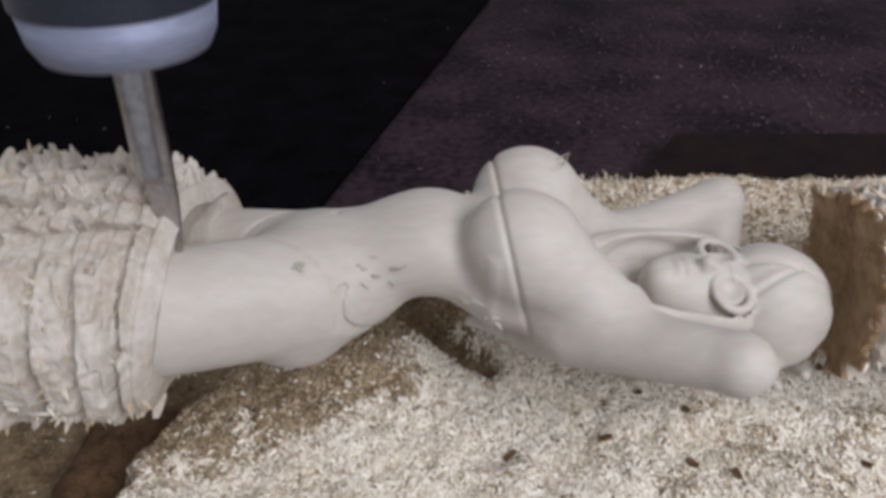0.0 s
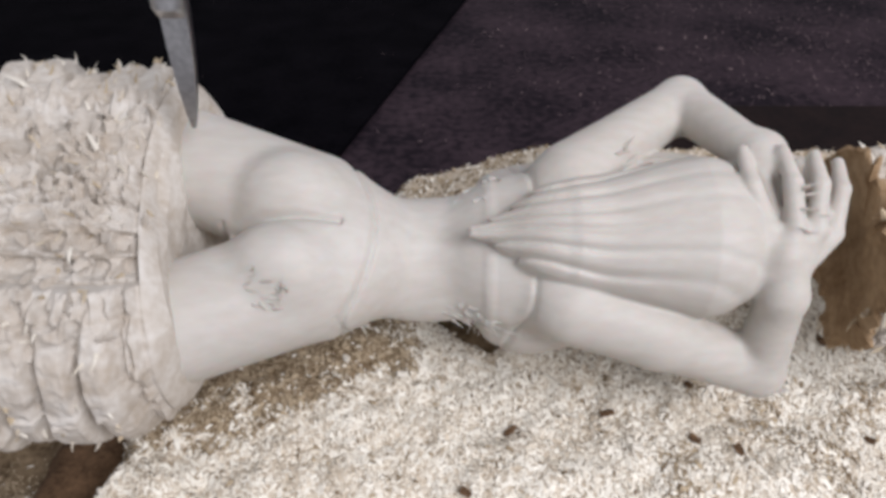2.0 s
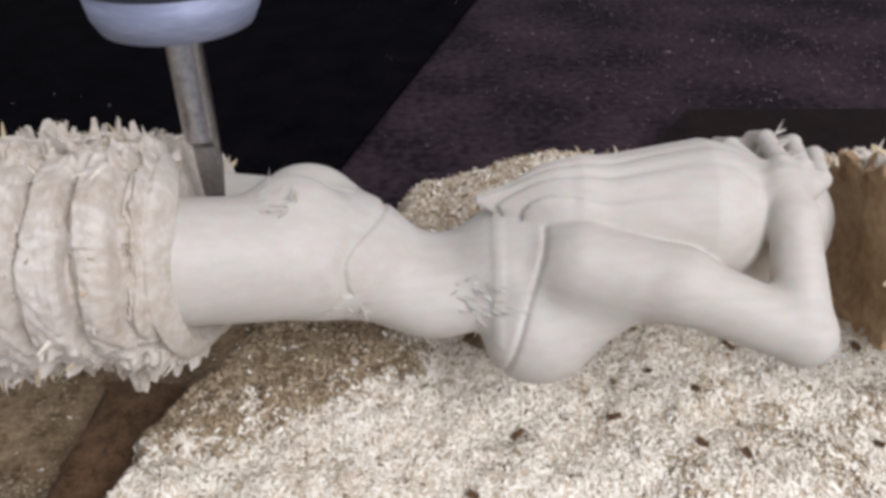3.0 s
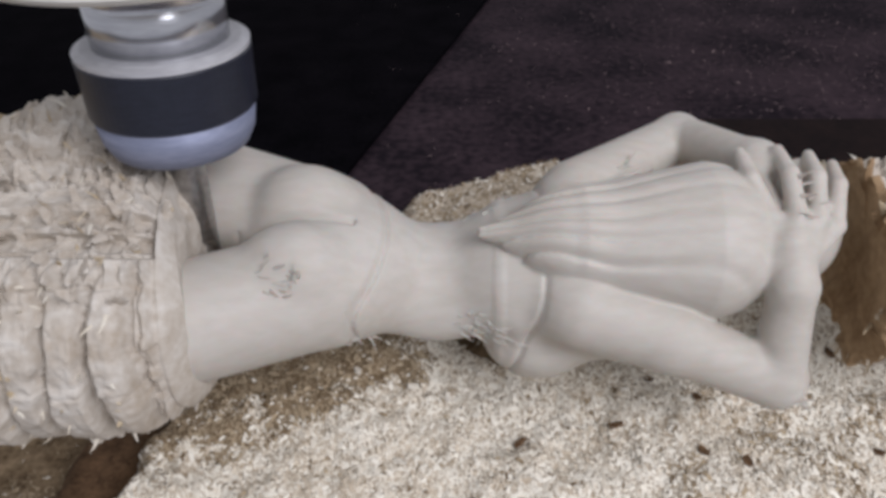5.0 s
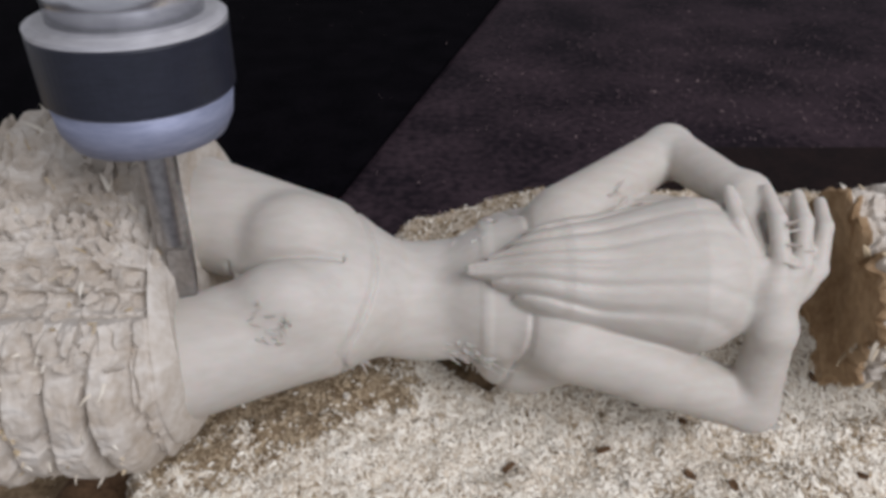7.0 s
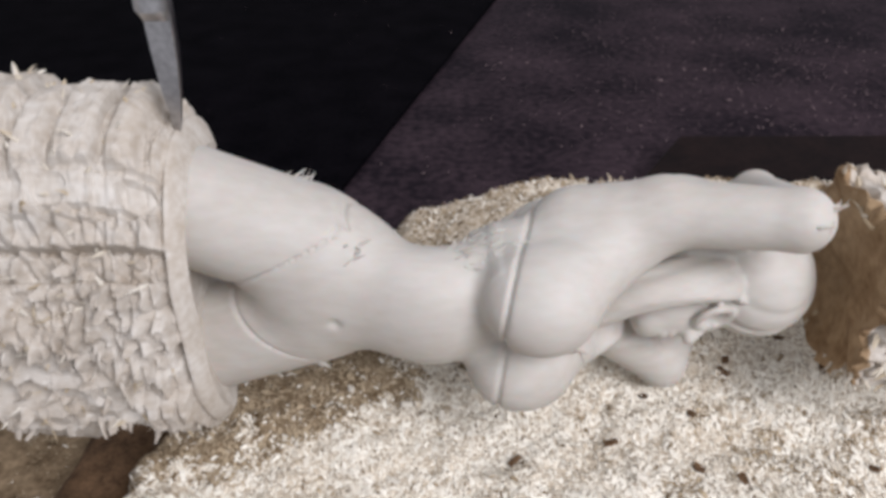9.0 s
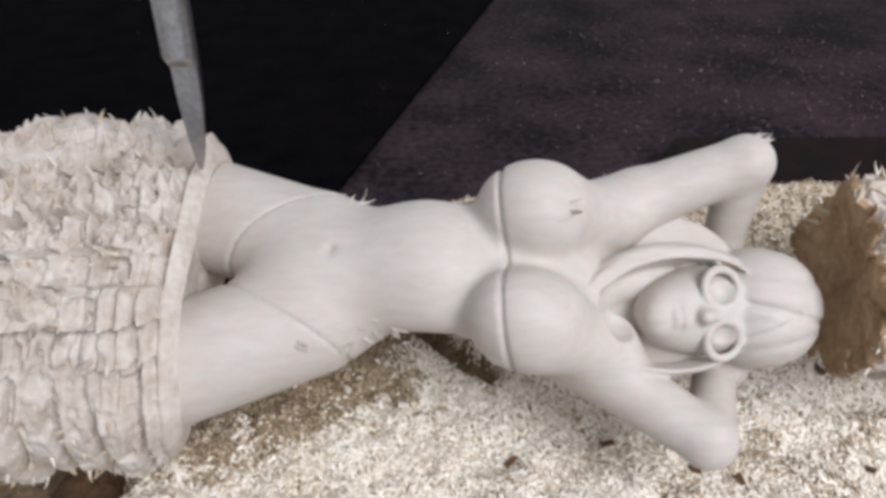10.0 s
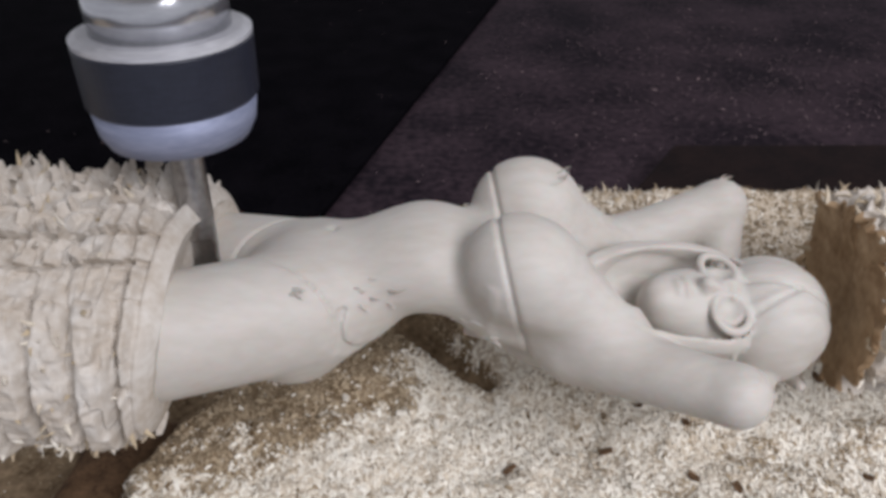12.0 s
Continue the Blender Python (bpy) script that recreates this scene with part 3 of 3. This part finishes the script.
def workpiece():
    work = new("carved_workpiece")
    tagged(work, "pale wooden figure half carved from a rough turning block", "wood carving")
    work.matrix_world = pose(0, 0, AX)
    v, f = solid_from_field(figure_field, (-64, -43, -34), (90, 38, 30), 0.5)
    mesh_object("figure", v, f, M_FIGURE, work, True, "smooth pale carved wooden figure")
    rng = np.random.default_rng(7)
    skin = np.array(v) * 1000
    picks = []
    for place, reach, many in (((5, 14, 4), 5, 34), ((-34, 12, -15), 5, 16), ((-20, 17, 6), 4, 7), ((11, 15, 4), 4, 8), ((6, -13, -4), 6, 14),
                               ((-14, -14, 9), 5, 8), ((70, 29, 8), 4, 7), ((24, 8, 23), 3, 4), ((-30, -15, 8), 4, 6), ((40, -16, -14), 6, 9), ((68, 0, -27), 6, 8)):
        ok = np.flatnonzero(np.linalg.norm(skin - np.array(place), axis=1) < reach)
        if len(ok):
            picks += rng.choice(ok, many).tolist()
    sv, sf = splinter_set(skin, picks, rng, 1.6, 4.4, (0.5, 1.0), 2.2)
    tagged(mesh_object("fuzz", sv, sf, M_FIGURE, work, False, "small raised wood fibres"), kind="stuff")
    v, f, m, na = ragged_stock(-150, -49.6, 45, 23.5, 2.5, 2.5, 21, 8.0, -16, 2.2, 0.03, 7.5, slim=(2.5, 4.5), twist=10.0)
    stock = mesh_object("rough_stock", (v * MM).tolist(), f, M_STOCK, work, False, "rough-milled ridged cream wood block")
    # Browner where the block steps in at its far end.
    stock.data.materials.append(M_BROWNSTOCK)
    stock.data.polygons.foreach_set("material_index", (np.array([p.center.x for p in stock.data.polygons]) < -0.0985).astype(np.int32))
    lean = np.radians(16)
    sz = v[:, 1] * np.sin(lean) + v[:, 2] * np.cos(lean)
    near_face = (v[:, 0] > -105) & (v[:, 0] < -55)
    ok = np.flatnonzero(near_face & (np.abs(sz) > 16))
    sv, sf = splinter_set(v, rng.choice(ok, 260), rng, 1.2, 4.0, (0.4, 1.3))
    ok = np.flatnonzero(near_face & (np.abs(v[:, 1]) > 33))
    ev, ef = splinter_set(v, rng.choice(ok, 150), rng, 1.0, 3.0, (0.5, 1.4))
    sf = sf + [tuple(i + len(sv) for i in face) for face in ef]
    sv = sv + ev
    tagged(mesh_object("torn_fibre", sv, sf, M_SLIVER, work, False, "torn pale wood fibres"), kind="stuff")
    ok = np.flatnonzero(near_face & (np.abs(sz) > 17) & (np.abs(v[:, 1]) < 26))
    shapes = []
    for k in range(8):
        me = bpy.data.meshes.new("lifted_flake")
        me.from_pydata(*torn_chunk(rng))
        me.materials.append(M_STOCK)
        shapes.append(me)
    for j in rng.choice(ok, 150):
        flake = new("lifted_flake", shapes[int(rng.integers(8))])
        flake.parent = work
        out = Vector((rng.normal(0, 0.35), v[j][1], v[j][2] * 1.6)).normalized()
        flake.matrix_local = Matrix.Translation(Vector(v[j]) * MM) @ out.to_track_quat("Z", "Y").to_matrix().to_4x4() @ pose(0, 0, 0, 0, 0, rng.uniform(0, 360))
    v, f, m, na = ragged_stock(86.5, 150, 21, 20, 2.6, 2.5, 55, 5.2, 0, 1.2, 1.0, 0.0, face_end=-1)
    end = mesh_object("tail_stock", (v * MM).tolist(), f, M_STOCK, work, False, "rough wood end block with a brown hollow face")
    # The end face is coloured brown for the shade that lies on it.
    end.data.materials.append(M_ENDSHADE)
    for p in end.data.polygons:
        if p.index < 9 * na or p.index == len(f) - 2:
            p.material_index = 1
    ok = np.flatnonzero((v[:, 0] > 84) & (v[:, 0] < 100) & (np.hypot(v[:, 1], v[:, 2]) > 15))
    sv, sf = splinter_set(v, rng.choice(ok, 110), rng, 1.5, 5.0, (0.5, 2.0), -0.4)
    tagged(mesh_object("rim_fibre", sv, sf, M_SLIVER, work, False, "torn fibres on the rim"), kind="stuff")
    return work


# ---------------------------------------------------------------- the spindle
def spindle():
    sp = new("router_spindle")
    tagged(sp, "steel milling spindle with a black collet nut and bit", "milling spindle")
    bm = lathe([(0.5, 0), (1.2, 2.5), (2.2, 8), (2.8, 13), (3.1, 17), (3.3, 22), (3.35, 24), (3.4, 50)], 40)
    for v in bm.verts:
        # two ground flats that meet in a cutting edge
        if v.co.z < 0.0225:
            reach = max(v.co.xy.length, 1e-6)
            v.co.y = max(v.co.y, -0.38 * reach - 0.00002)
            v.co.x = max(v.co.x, -0.55 * reach)
    part("bit", bm, M_BITSTEEL, sp, "dark tapered steel milling bit with ground flats")
    nut = part("collet_nut", lathe([(15.5, 54.8), (16.1, 55.4), (16.3, 66.0), (15.9, 66.5), (13, 66.5)]), M_BLACK, sp, "black collet nut")
    part("nut_nose", lathe([(8, 46.7), (11.2, 46.5), (13.6, 47.2), (14.9, 49.8), (15.6, 54.9), (13, 54.9)]), M_GREY, nut, "grey metal nose", True)
    part("nut_rim", lathe([(14.0, 66.3), (16.2, 66.5), (16.3, 67.4), (14.8, 68.1), (12.7, 68.2)]), M_RIM, nut, "bright steel rim")
    part("spindle_nose", lathe([(12.7, 67.8), (12.7, 76.0), (12.2, 76.5), (12.5, 77.1), (12.5, 84), (13.2, 84.6)]), M_STEEL, sp, "brushed steel shaft", True)
    part("housing", lathe([(13, 82.5), (30, 83), (31, 84), (31, 200), (29, 201)]), M_HOUSING, sp, "pale grey spindle housing")
    return sp


def loose_chips():
    """Larger dark and pale chips that lie on the heap, each on its own."""
    rng = np.random.default_rng(12)
    made = []
    for dark in (True, True, False):
        bm = bmesh.new()
        bmesh.ops.create_cube(bm, size=1.0)
        bmesh.ops.subdivide_edges(bm, edges=bm.edges[:], cuts=1, use_grid_fill=True)
        ln, wd, th = rng.uniform(2.2, 3.8), rng.uniform(1.0, 1.9), rng.uniform(0.4, 0.8)
        for w in bm.verts:
            p = w.co.copy()
            taper = 1 - 0.5 * abs(p.x) ** 1.5
            w.co = Vector((p.x * ln, p.y * wd * taper, p.z * th + 0.9 * p.x * p.x * ln * 0.3)) * MM + Vector(rng.normal(0, 0.12, 3)) * MM
        chip = part("wood_chip", bm, M_BARK if dark else M_SLIVER)
        tagged(chip, "dark brown curled bark chip on the shavings" if dark else "pale curled wood chip on the shavings", "wood chip", "loose chips on the heap")
        made.append(chip)
    for k in range(27):
        x, y = rng.uniform(5, 112), rng.uniform(-36, 34)
        if k % 3 == 2:
            x = rng.uniform(-50, 110)
        z = float(pile_height(np.array([x]), np.array([y]))[0]) + 0.9
        m = pose(x * MM, y * MM, z * MM, rng.uniform(-25, 25), rng.uniform(-25, 25), rng.uniform(0, 360))
        if k < 3:
            made[k].matrix_world = m
        else:
            copy_thing(made[k % 3], m)


def support_block():
    """A brown wooden block under the rough stock."""
    bm = box(-0.098, -0.066, -0.034, 0.022, 0.001, 0.0165, 0.003)
    bmesh.ops.subdivide_edges(bm, edges=[e for e in bm.edges if e.calc_length() > 0.006], cuts=5, use_grid_fill=True)
    for w in bm.verts:
        w.co += Vector((noise.noise(w.co * 180), noise.noise(w.co * 160 + Vector((3, 0, 0))), noise.noise(w.co * 150 + Vector((0, 5, 0))))) * 0.0026
    tagged(part("support_block", bm, M_BARK, smooth=True), "dark brown wooden block half buried in sawdust", "wood block")


machine_bed()
shade_sheet()
bed_bar()
shavings()
loose_chips()
support_block()
carving = workpiece()
router = spindle()

# seconds and the way the figure's front points, in degrees over the level towards the camera
TURN = [(0.0, 95), (0.25, 111), (0.5, 130), (0.75, 149), (1.0, 165), (1.25, 182), (1.5, 196), (1.75, 212), (2.0, 230), (2.25, 248), (2.5, 265), (2.75, 273), (3.0, 279), (3.2, 282),
        (3.7, 278), (4.2, 263), (4.8, 246), (5.0, 244), (5.5, 241), (6.0, 235), (6.5, 227), (7.0, 232), (7.2, 239), (8.0, 284), (8.8, 331), (9.0, 342), (9.25, 359),
        (9.5, 378), (9.75, 396), (10.0, 411), (10.25, 423), (10.5, 433), (10.9, 442), (11.2, 445), (11.5, 447), (12.0, 448)]
# seconds and the tip of the bit: along the axis and over it, in millimetres
TIP = [
    (0, -52.1, -15.0, 9.1),
    (0.3, -53.6, -9.0, 21.8),
    (0.6, -53.3, -4.0, 25.1),
    (0.9, -52.5, -1.0, 30.7),
    (1.2, -51.2, 0.0, 33.9),
    (1.5, -49.5, 0.0, 31.8),
    (1.8, -49.2, 0.0, 30.1),
    (2.1, -48.3, 0.0, 26.7),
    (2.3, -47.6, 1.0, 22.4),
    (2.5, -47.1, 2.0, 19.7),
    (2.8, -48.4, 0.0, 8.9),
    (3.2, -49.4, 1.0, 0.5),
    (4.0, -49.0, 2.0, -8.5),
    (4.8, -54.7, 3.0, -18.8),
    (5.0, -54.9, 3.0, -19.0),
    (5.5, -54.8, 3.0, -17.2),
    (6.0, -52.4, -2.0, -11.3),
    (6.5, -50.8, -8.0, -6.2),
    (7.0, -52.4, -12.0, -4.2),
    (7.2, -53.0, -13.0, -2.3),
    (7.6, -57.0, -11.0, 5.0),
    (8.2, -54.0, -4.0, 28.0),
    (8.8, -52.4, -1.0, 34.5),
    (9.0, -52.2, 0.0, 34.9),
    (9.2, -50.7, 0.0, 33.2),
    (9.5, -49.1, 1.0, 32.4),
    (9.7, -50.0, 2.0, 29.0),
    (10, -49.4, 3.0, 25.3),
    (10.3, -49.4, 4.0, 20.7),
    (10.5, -48.5, 7.0, 10.0),
    (10.6, -48.8, 7.0, 8.1),
    (10.9, -50.2, 8.0, 2.3),
    (11.2, -51.0, 6.5, -3.2),
    (11.5, -52.1, 5.0, -8.7),
    (11.8, -51.8, 3.5, -10.2),
    (12, -51.3, 2.5, -11.5),
]


def motions():
    walk(carving, [(t, pose(0, 0, AX, 90 - e)) for t, e in TURN])
    walk(router, [(t, pose(x * MM, y * MM, AX + z * MM)) for t, x, y, z in TIP])


motions()
